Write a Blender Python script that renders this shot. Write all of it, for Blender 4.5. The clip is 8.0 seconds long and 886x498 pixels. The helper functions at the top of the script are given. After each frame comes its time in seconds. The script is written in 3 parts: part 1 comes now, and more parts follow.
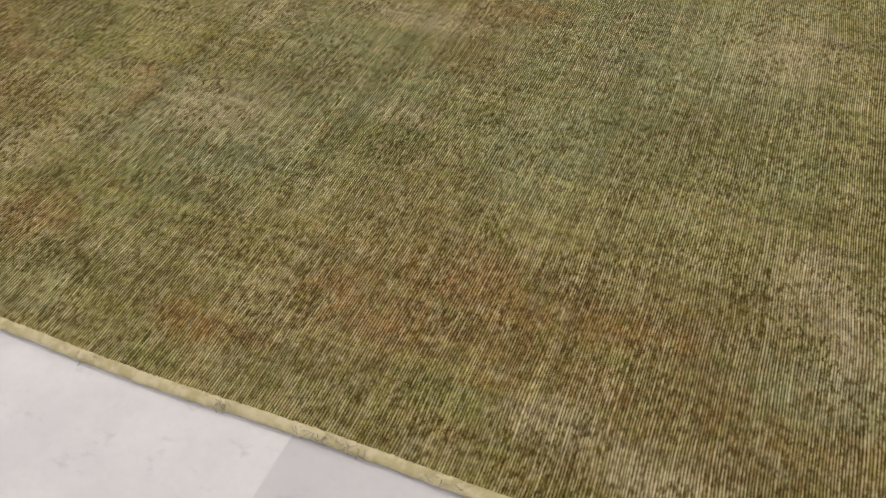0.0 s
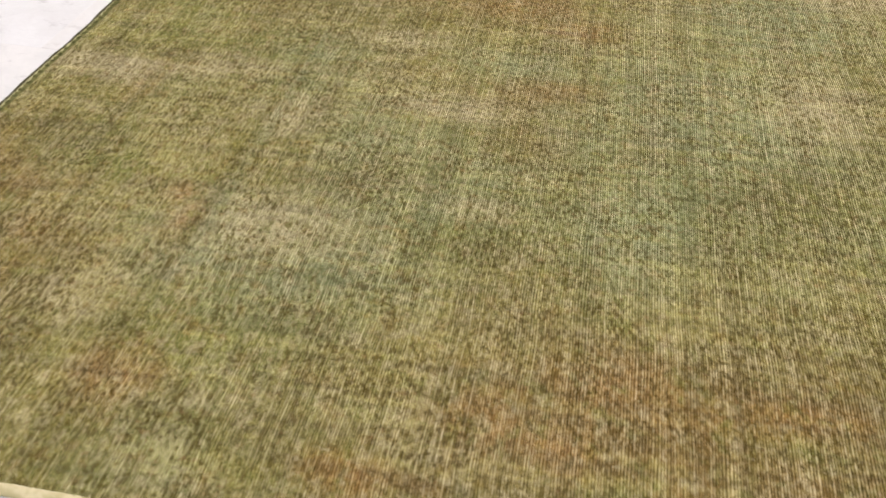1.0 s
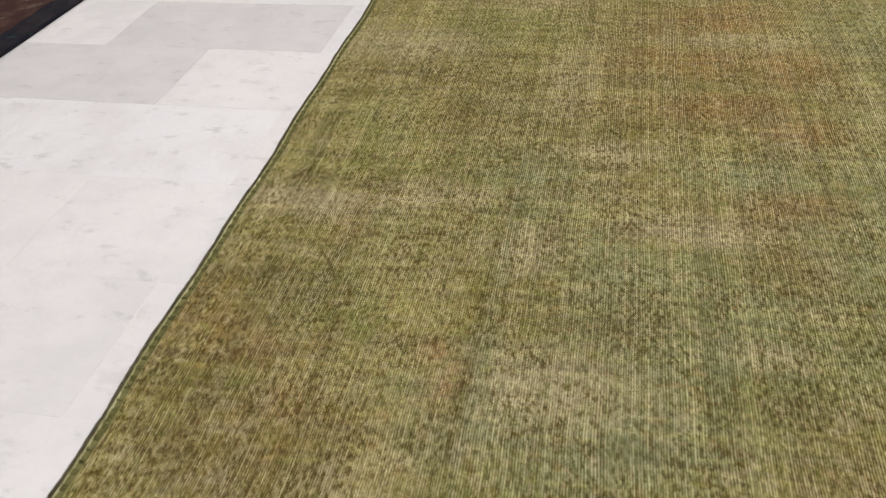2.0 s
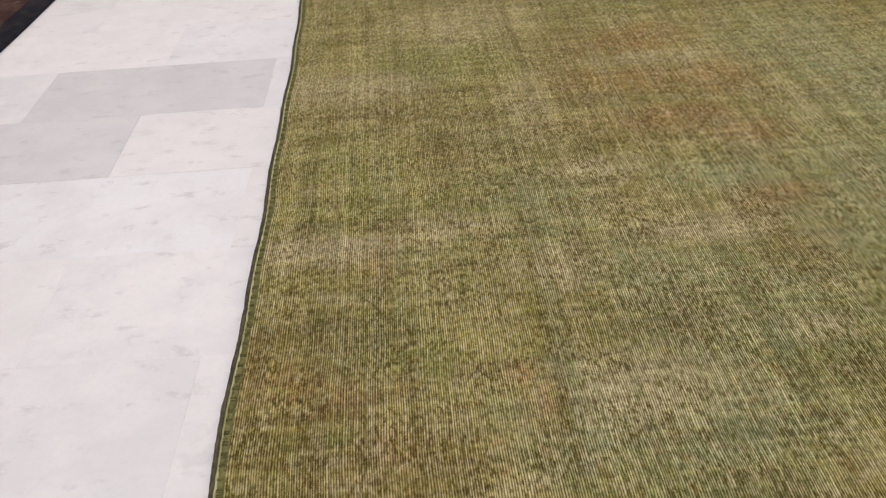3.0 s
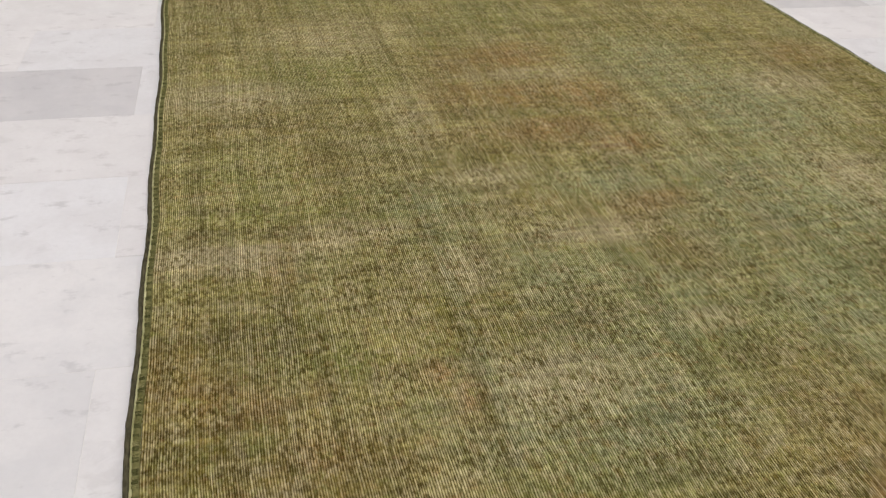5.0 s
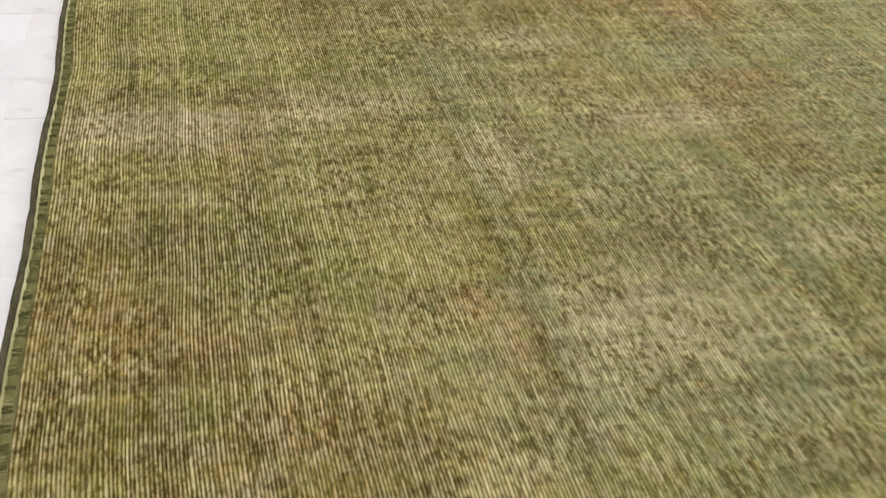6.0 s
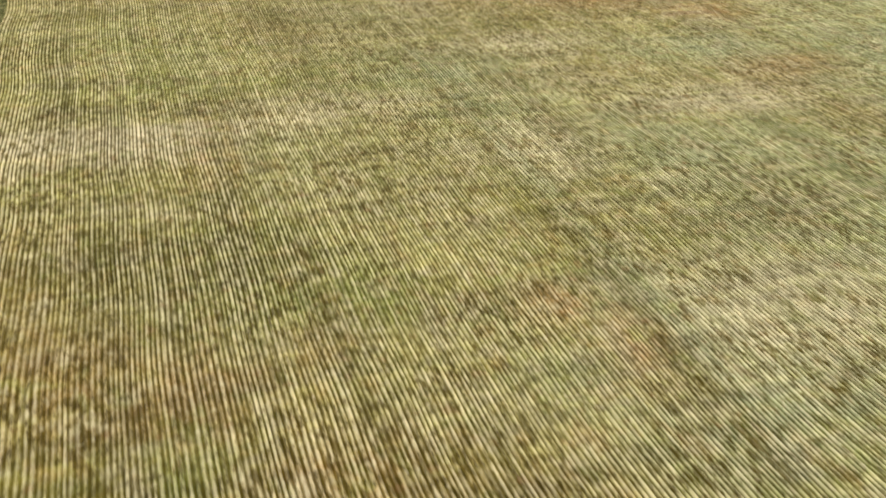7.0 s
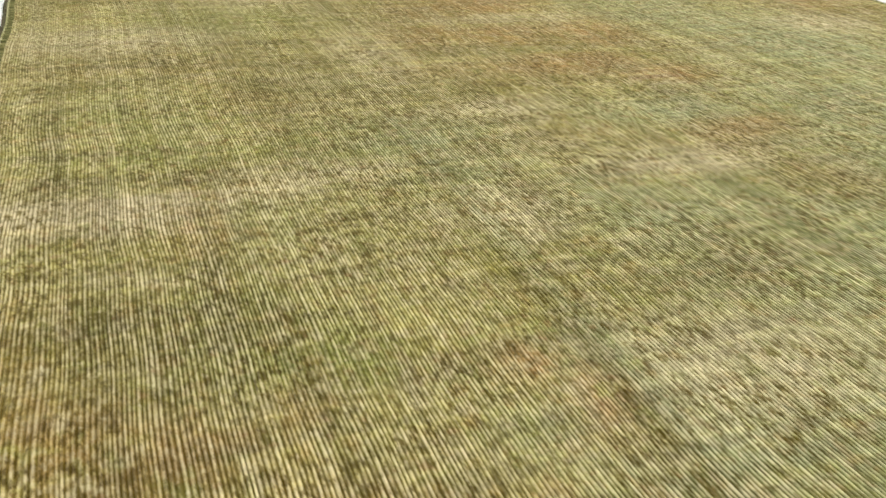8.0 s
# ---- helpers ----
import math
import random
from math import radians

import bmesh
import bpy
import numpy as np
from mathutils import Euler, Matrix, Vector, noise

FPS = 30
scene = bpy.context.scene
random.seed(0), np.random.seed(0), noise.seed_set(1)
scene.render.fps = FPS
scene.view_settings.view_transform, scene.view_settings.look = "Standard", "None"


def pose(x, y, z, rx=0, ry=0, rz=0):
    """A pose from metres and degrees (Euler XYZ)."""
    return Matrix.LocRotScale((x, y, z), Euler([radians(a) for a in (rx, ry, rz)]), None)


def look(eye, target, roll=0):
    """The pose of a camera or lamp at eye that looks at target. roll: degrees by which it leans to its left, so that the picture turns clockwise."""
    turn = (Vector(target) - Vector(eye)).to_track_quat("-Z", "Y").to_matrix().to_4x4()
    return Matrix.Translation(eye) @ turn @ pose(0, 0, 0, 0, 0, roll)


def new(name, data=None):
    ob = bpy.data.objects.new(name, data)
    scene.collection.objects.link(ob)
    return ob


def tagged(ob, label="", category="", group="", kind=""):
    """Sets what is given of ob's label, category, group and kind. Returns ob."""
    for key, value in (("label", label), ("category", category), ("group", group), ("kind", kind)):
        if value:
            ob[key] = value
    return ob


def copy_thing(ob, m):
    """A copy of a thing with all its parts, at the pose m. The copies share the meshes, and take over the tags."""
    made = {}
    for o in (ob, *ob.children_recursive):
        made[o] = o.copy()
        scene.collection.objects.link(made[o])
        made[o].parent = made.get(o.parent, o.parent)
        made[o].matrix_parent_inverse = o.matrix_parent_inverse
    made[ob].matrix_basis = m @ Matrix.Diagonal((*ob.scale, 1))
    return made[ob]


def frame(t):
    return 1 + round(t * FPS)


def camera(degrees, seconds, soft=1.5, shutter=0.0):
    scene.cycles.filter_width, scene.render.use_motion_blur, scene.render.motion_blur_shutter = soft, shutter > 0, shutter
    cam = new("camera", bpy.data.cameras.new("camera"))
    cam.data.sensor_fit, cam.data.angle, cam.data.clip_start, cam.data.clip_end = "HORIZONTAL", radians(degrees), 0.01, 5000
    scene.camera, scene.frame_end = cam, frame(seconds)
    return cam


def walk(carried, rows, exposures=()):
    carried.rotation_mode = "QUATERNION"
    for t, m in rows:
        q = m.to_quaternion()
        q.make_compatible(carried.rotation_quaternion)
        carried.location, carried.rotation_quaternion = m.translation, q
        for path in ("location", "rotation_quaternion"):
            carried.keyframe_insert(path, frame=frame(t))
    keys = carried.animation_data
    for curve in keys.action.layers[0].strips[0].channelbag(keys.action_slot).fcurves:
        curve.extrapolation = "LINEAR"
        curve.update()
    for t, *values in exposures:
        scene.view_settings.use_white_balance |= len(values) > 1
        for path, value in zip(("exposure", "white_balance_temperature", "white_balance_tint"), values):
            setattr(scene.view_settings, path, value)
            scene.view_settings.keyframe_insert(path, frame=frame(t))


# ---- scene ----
# The rug's side edge is x = 0, its near end y = 0; ribs run along y; the floor is z = 0.
cam = camera(54.84, 8.0, soft=1.3, shutter=0.2)
# seconds, eye x y z, heading to the left of +y, pitch, lean
ROWS = [
    (0.0, 1.440, -0.463, 0.867, 22.25, -44.94, -0.77),
    (0.1, 1.401, -0.458, 0.865, 20.58, -45.15, -0.37),
    (0.2, 1.371, -0.455, 0.859, 19.11, -44.54, -1.02),
    (0.4, 1.316, -0.441, 0.864, 18.13, -43.53, -1.53),
    (0.5, 1.285, -0.436, 0.865, 17.31, -43.29, -1.09),
    (0.6, 1.253, -0.436, 0.868, 16.70, -43.03, -0.98),
    (0.8, 1.171, -0.445, 0.863, 14.37, -42.22, -0.76),
    (0.9, 1.123, -0.457, 0.863, 12.07, -41.70, -0.04),
    (1.0, 1.075, -0.461, 0.869, 10.50, -41.11, 0.52),
    (1.1, 1.035, -0.468, 0.875, 10.08, -40.89, 0.10),
    (1.4, 0.914, -0.458, 0.886, 10.64, -39.54, -2.71),
    (1.5, 0.879, -0.439, 0.891, 11.30, -38.42, -2.91),
    (1.6, 0.846, -0.420, 0.893, 11.92, -37.54, -2.84),
    (1.9, 0.732, -0.337, 0.907, 14.01, -37.34, -4.22),
    (2.0, 0.683, -0.332, 0.911, 13.39, -37.46, -4.30),
    (2.1, 0.641, -0.309, 0.919, 12.56, -37.30, -4.30),
    (2.2, 0.607, -0.297, 0.930, 11.48, -37.71, -3.85),
    (3.3, 0.232, -0.411, 0.930, -7.10, -34.23, -1.96),
    (3.4, 0.219, -0.414, 0.935, -8.73, -33.89, -0.81),
    (3.5, 0.218, -0.422, 0.940, -9.84, -33.64, 0.01),
    (3.6, 0.214, -0.429, 0.943, -10.69, -33.27, 0.48),
    (3.7, 0.212, -0.430, 0.945, -11.19, -33.17, 1.14),
    (3.9, 0.212, -0.433, 0.943, -12.08, -32.84, 2.02),
    (4.0, 0.214, -0.435, 0.938, -12.04, -32.24, 1.95),
    (4.2, 0.211, -0.432, 0.940, -12.42, -31.90, 2.18),
    (5.3, 0.181, -0.322, 0.871, -15.85, -36.39, 3.46),
    (5.4, 0.197, -0.267, 0.858, -14.91, -39.83, 2.60),
    (5.5, 0.197, -0.228, 0.820, -14.45, -41.26, 1.76),
    (5.6, 0.194, -0.178, 0.794, -15.85, -40.82, 2.90),
    (5.7, 0.198, -0.131, 0.771, -17.21, -41.60, 4.53),
    (5.8, 0.195, -0.093, 0.727, -18.30, -41.60, 5.99),
    (5.9, 0.191, -0.066, 0.682, -19.23, -40.87, 7.49),
    (6.0, 0.189, -0.046, 0.619, -19.33, -39.35, 7.88),
    (6.1, 0.180, -0.025, 0.555, -18.82, -37.90, 7.46),
    (6.2, 0.176, -0.008, 0.491, -18.26, -37.43, 7.00),
    (6.3, 0.178, 0.007, 0.437, -16.67, -37.31, 5.62),
    (6.4, 0.177, 0.020, 0.399, -15.72, -37.05, 4.64),
    (6.5, 0.173, 0.027, 0.372, -16.19, -35.39, 3.71),
    (6.6, 0.174, 0.034, 0.358, -17.40, -33.62, 3.32),
    (6.7, 0.176, 0.047, 0.358, -18.27, -33.36, 3.75),
    (6.8, 0.173, 0.063, 0.365, -19.94, -33.17, 4.86),
    (6.9, 0.173, 0.083, 0.368, -20.63, -32.73, 4.49),
    (7.0, 0.168, 0.101, 0.371, -21.56, -31.01, 3.67),
    (7.1, 0.163, 0.119, 0.377, -21.11, -30.63, 2.52),
    (7.3, 0.150, 0.133, 0.385, -20.49, -28.34, 1.84),
    (7.4, 0.148, 0.129, 0.388, -19.98, -27.70, 1.57),
    (7.5, 0.146, 0.127, 0.390, -19.65, -27.70, 2.15),
    (7.6, 0.143, 0.118, 0.395, -20.34, -27.83, 3.51),
    (7.9, 0.160, 0.081, 0.396, -21.34, -27.10, 3.10),
    (8.0, 0.163, 0.071, 0.400, -22.51, -27.50, 3.16),
]


def aim(x, y, z, yaw, pitch, roll):
    a, b = radians(yaw), radians(pitch)
    return look((x, y, z), (x - math.sin(a) * math.cos(b), y + math.cos(a) * math.cos(b), z + math.sin(b)), roll)


# seconds, stops, white balance
EXPOSURES = [(0.0, -0.20, 6750, 9), (0.5, 0.07, 6700, 10), (1.0, 0.37, 6600, 9), (1.5, 0.38, 6600, 3), (2.0, 0.06, 6600, 8), (3.5, 0.02, 6550, 11),
             (4.2, 0.03, 6550, 11), (5.5, -0.06, 6500, 6), (6.0, 0.24, 6500, 6), (6.5, 0.50, 6500, 2), (7.0, 0.60, 6450, 4), (8.0, 0.62, 6450, 3)]
walk(cam, [(t, aim(*row)) for t, *row in ROWS], EXPOSURES)

# ---- light: daylight through a wide opening behind the camera, lit panels in the ceiling ----
ROOM_X0, ROOM_X1, ROOM_Y0, ROOM_Y1, ROOM_H, WALL_T = -3.6, 5.4, -3.4, 6.2, 2.8, 0.15
OPEN_X0, OPEN_X1, OPEN_Z0, OPEN_Z1 = -2.6, 1.4, 0.4, 2.4
PANELS = [(x, y) for x in (-1.6, 1.0, 3.6) for y in (-1.2, 1.6, 4.4)]
PANEL_W, PANEL_L = 0.6, 1.2
PANEL_POWER, PANEL_COLOUR = 17.0, (1.0, 0.952, 0.93)
SKY_POWER, SKY_COLOUR = 11.0, (0.72, 0.84, 1.0)

world = bpy.data.worlds.new("sky")
world.use_nodes = True
scene.world = world
sky = world.node_tree.nodes.new("ShaderNodeTexSky")
sky.sky_type, sky.sun_disc, sky.sun_elevation, sky.sun_rotation = "NISHITA", False, radians(50), radians(200)
world.node_tree.links.new(sky.outputs[0], world.node_tree.nodes["Background"].inputs[0])
world.node_tree.nodes["Background"].inputs[1].default_value = 0.1


def area_lamp(name, m, size_x, size_y, power, colour):
    data = bpy.data.lights.new(name, "AREA")
    data.shape, data.size, data.size_y, data.energy, data.color = "RECTANGLE", size_x, size_y, power, colour
    ob = new(name, data)
    ob.matrix_world = m
    return ob


for px, py in PANELS:
    area_lamp("panel_lamp", pose(px, py, ROOM_H - 0.05), PANEL_W - 0.06, PANEL_L - 0.06, PANEL_POWER, PANEL_COLOUR)
area_lamp("daylight", look(((OPEN_X0 + OPEN_X1) / 2, ROOM_Y0 - 0.05, (OPEN_Z0 + OPEN_Z1) / 2), ((OPEN_X0 + OPEN_X1) / 2, 0, 1.2)),
          OPEN_X1 - OPEN_X0, OPEN_Z1 - OPEN_Z0, SKY_POWER, SKY_COLOUR)


# ---- materials ----
class Nodes:
    """A small hand for building node materials."""

    def __init__(self, name, rough=0.8, spec=0.3):
        self.mat = bpy.data.materials.new(name)
        self.mat.use_nodes = True
        self.tree = self.mat.node_tree
        self.shader = self.tree.nodes["Principled BSDF"]
        self.shader.inputs["Roughness"].default_value = rough
        self.shader.inputs["Specular IOR Level"].default_value = spec

    def plug(self, socket, value):
        if isinstance(value, bpy.types.NodeSocket):
            self.tree.links.new(value, socket)
        elif isinstance(value, (tuple, list)) and len(value) == 3 and socket.type == "RGBA":
            socket.default_value = (*value, 1.0)
        else:
            socket.default_value = value

    def coords(self):
        return self.tree.nodes.new("ShaderNodeTexCoord").outputs["Object"]

    def scaled(self, vec, by, shift=(0, 0, 0)):
        n = self.tree.nodes.new("ShaderNodeVectorMath")
        n.operation = "MULTIPLY_ADD"
        self.plug(n.inputs[0], vec), self.plug(n.inputs[1], by), self.plug(n.inputs[2], shift)
        return n.outputs[0]

    def vector(self, op, a, b=None, scale=None):
        n = self.tree.nodes.new("ShaderNodeVectorMath")
        n.operation = op
        self.plug(n.inputs[0], a)
        if b is not None:
            self.plug(n.inputs[1], b)
        if scale is not None:
            self.plug(n.inputs["Scale"], scale)
        return n.outputs["Value"] if op == "LENGTH" else n.outputs[0]

    def noise(self, vec, scale, detail=2.0, rough=0.5, colour=False):
        n = self.tree.nodes.new("ShaderNodeTexNoise")
        self.plug(n.inputs["Vector"], vec)
        n.inputs["Scale"].default_value, n.inputs["Detail"].default_value, n.inputs["Roughness"].default_value = scale, detail, rough
        return n.outputs["Color" if colour else "Fac"]

    def math(self, op, a, b=0.0, c=None):
        n = self.tree.nodes.new("ShaderNodeMath")
        n.operation = op
        self.plug(n.inputs[0], a), self.plug(n.inputs[1], b)
        if c is not None:
            self.plug(n.inputs[2], c)
        return n.outputs[0]

    def ramp(self, value, lo, hi, to_lo=0.0, to_hi=1.0, smooth=True):
        n = self.tree.nodes.new("ShaderNodeMapRange")
        n.interpolation_type = "SMOOTHSTEP" if smooth else "LINEAR"
        for i, v in enumerate((value, lo, hi, to_lo, to_hi)):
            self.plug(n.inputs[i], v)
        return n.outputs[0]

    def mix(self, fac, a, b, blend="MIX"):
        n = self.tree.nodes.new("ShaderNodeMix")
        n.data_type, n.blend_type = "RGBA", blend
        self.plug(n.inputs[0], fac), self.plug(n.inputs[6], a), self.plug(n.inputs[7], b)
        return n.outputs[2]

    def attribute(self, name):
        n = self.tree.nodes.new("ShaderNodeAttribute")
        n.attribute_name = name
        return n.outputs["Fac"]

    def random(self):
        return self.tree.nodes.new("ShaderNodeObjectInfo").outputs["Random"]

    def bump(self, height, strength, distance):
        n = self.tree.nodes.new("ShaderNodeBump")
        n.inputs["Strength"].default_value, n.inputs["Distance"].default_value = strength, distance
        self.plug(n.inputs["Height"], height)
        self.plug(self.shader.inputs["Normal"], n.outputs[0])

    def colour(self, c):
        self.plug(self.shader.inputs["Base Color"], c)
        return self.mat


# Patches of dye left in the worn rug: x, y, half width, half length, strength
BROWN = [
    (1.35, 0.22, 0.40, 0.15, 0.60),
    (0.72, 1.60, 0.09, 0.11, 0.40),
    (0.80, 1.34, 0.15, 0.07, 0.60),
    (1.31, 1.42, 0.10, 0.05, 0.50),
    (0.95, 0.97, 0.08, 0.06, 0.45),
    (0.59, 1.03, 0.11, 0.06, 0.40),
    (0.23, 2.56, 0.14, 0.19, 0.50),
    (1.80, 2.50, 0.18, 0.20, 0.45),
    (1.81, 1.72, 0.13, 0.13, 0.50),
    (0.06, 0.62, 0.07, 0.11, 0.50),
    (1.00, 0.83, 0.05, 0.07, 0.40),
    (0.82, 1.80, 0.12, 0.10, 0.40),
    (0.19, 1.48, 0.12, 0.05, 0.35),
    (0.30, 1.26, 0.08, 0.05, 0.40),
    (0.15, 0.55, 0.10, 0.05, 0.45),
    (1.62, 0.26, 0.06, 0.04, 0.70),
    (1.68, 0.21, 0.05, 0.05, 0.80),
    (1.22, 0.87, 0.05, 0.07, 0.40),
    (0.34, 0.36, 0.26, 0.11, 0.25),
]
GREEN = [
    (0.90, 0.64, 0.20, 0.12, 0.50),
    (1.38, 0.72, 0.20, 0.12, 0.45),
    (0.59, 0.28, 0.18, 0.10, 0.35),
    (0.25, 0.68, 0.06, 0.07, 0.70),
    (0.25, 0.62, 0.04, 0.04, 0.80),
    (0.31, 0.62, 0.04, 0.04, 0.70),
    (0.52, 0.88, 0.04, 0.07, 0.50),
    (0.52, 0.76, 0.03, 0.05, 0.50),
    (1.02, 0.64, 0.15, 0.12, 0.40),
    (0.21, 1.24, 0.12, 0.09, 0.60),
    (0.46, 2.50, 0.20, 0.19, 0.40),
    (0.99, 2.21, 0.13, 0.17, 0.40),
    (0.40, 1.78, 0.18, 0.14, 0.40),
    (0.22, 1.08, 0.12, 0.06, 0.50),
    (0.47, 1.08, 0.14, 0.06, 0.45),
    (1.41, 0.24, 0.05, 0.03, 0.40),
    (1.21, 0.10, 0.06, 0.03, 0.50),
    (0.20, 0.46, 0.03, 0.02, 0.60),
    (0.82, 0.02, 0.04, 0.03, 0.70),
]
RUST = [
    (0.98, 1.84, 0.09, 0.09, 0.65),
    (1.07, 1.56, 0.09, 0.10, 0.60),
    (0.88, 1.58, 0.10, 0.07, 0.40),
    (1.06, 1.28, 0.07, 0.05, 0.85),
    (0.95, 1.37, 0.10, 0.05, 0.40),
    (0.22, 0.89, 0.02, 0.07, 0.50),
    (0.52, 0.18, 0.05, 0.05, 0.60),
    (0.86, 0.09, 0.05, 0.03, 0.80),
    (0.94, 0.09, 0.03, 0.02, 0.50),
    (1.02, 0.20, 0.06, 0.04, 0.50),
    (1.17, 0.28, 0.08, 0.06, 0.40),
    (1.38, 0.27, 0.08, 0.03, 0.50),
    (1.10, 0.18, 0.05, 0.03, 0.50),
    (1.03, 1.01, 0.07, 0.04, 0.30),
    (0.48, 0.49, 0.03, 0.04, 0.60),
    (0.24, 0.44, 0.04, 0.03, 0.30),
    (0.45, 0.56, 0.03, 0.03, 0.40),
]
PALE = [
    (0.84, 0.91, 0.10, 0.04, 0.75),
    (0.16, 1.64, 0.16, 0.08, 0.70),
    (0.68, 1.16, 0.09, 0.04, 0.50),
    (1.66, 1.55, 0.11, 0.07, 0.50),
    (0.36, 0.98, 0.08, 0.04, 0.55),
    (0.62, 0.51, 0.11, 0.07, 0.45),
    (0.54, 0.82, 0.06, 0.07, 0.40),
    (0.59, 1.48, 0.05, 0.14, 0.40),
    (1.33, 0.11, 0.05, 0.03, 0.60),
    (1.46, 0.08, 0.06, 0.03, 0.70),
    (1.61, 0.45, 0.05, 0.08, 0.50),
    (1.65, 0.38, 0.04, 0.09, 0.60),
    (1.52, 1.03, 0.08, 0.10, 0.50),
    (0.94, 0.61, 0.05, 0.03, 0.40),
    (0.77, 0.93, 0.05, 0.03, 0.40),
    (0.12, 0.93, 0.12, 0.05, 0.55),
    (0.48, 2.05, 0.15, 0.15, 0.40),
    (0.98, 1.70, 0.16, 0.04, 0.45),
    (0.40, 0.30, 0.06, 0.05, 0.35),
]
SAGE = [
    (0.62, 0.46, 0.18, 0.12, 0.60),
    (0.56, 1.02, 0.10, 0.14, 0.40),
    (0.73, 0.66, 0.10, 0.20, 0.60),
    (0.72, 0.43, 0.15, 0.10, 0.60),
    (1.31, 0.96, 0.24, 0.28, 0.80),
    (1.46, 1.44, 0.20, 0.26, 0.70),
    (0.97, 1.08, 0.11, 0.07, 0.50),
    (1.18, 0.62, 0.10, 0.15, 0.60),
    (1.33, 1.73, 0.15, 0.22, 0.40),
    (0.87, 0.67, 0.13, 0.11, 0.50),
    (0.82, 0.67, 0.09, 0.14, 0.60),
    (1.52, 0.69, 0.11, 0.09, 0.40),
    (1.63, 0.28, 0.08, 0.06, 0.50),
    (0.73, 0.83, 0.15, 0.10, 0.35),
]
DARK = [
    (0.16, 1.49, 0.16, 0.05, 0.55),
    (0.15, 0.69, 0.10, 0.06, 0.55),
    (0.23, 0.78, 0.02, 0.07, 0.60),
    (0.66, 1.28, 0.13, 0.05, 0.35),
    (0.20, 1.01, 0.15, 0.03, 0.50),
    (1.76, 1.59, 0.12, 0.06, 0.45),
    (1.44, 2.11, 0.11, 0.11, 0.40),
    (0.68, 0.65, 0.09, 0.07, 0.40),
    (1.46, 0.73, 0.09, 0.09, 0.45),
    (1.60, 0.55, 0.06, 0.06, 0.55),
    (0.78, 0.68, 0.08, 0.06, 0.45),
    (0.82, 0.02, 0.03, 0.03, 0.40),
    (1.06, 1.24, 0.06, 0.02, 0.40),
]


def patches(n, vec, rows, gain):
    total = None
    for x, y, rx, ry, s in rows:
        rx, ry = rx * 1.8, ry * 1.7
        d = n.vector("LENGTH", n.scaled(vec, (1 / rx, 1 / ry, 0), (-x / rx, -y / ry, 0)))
        m = n.ramp(d, 1.1, 0.15, 0.0, min(1.0, s * gain))
        total = m if total is None else n.math("MAXIMUM", total, m)
    return total


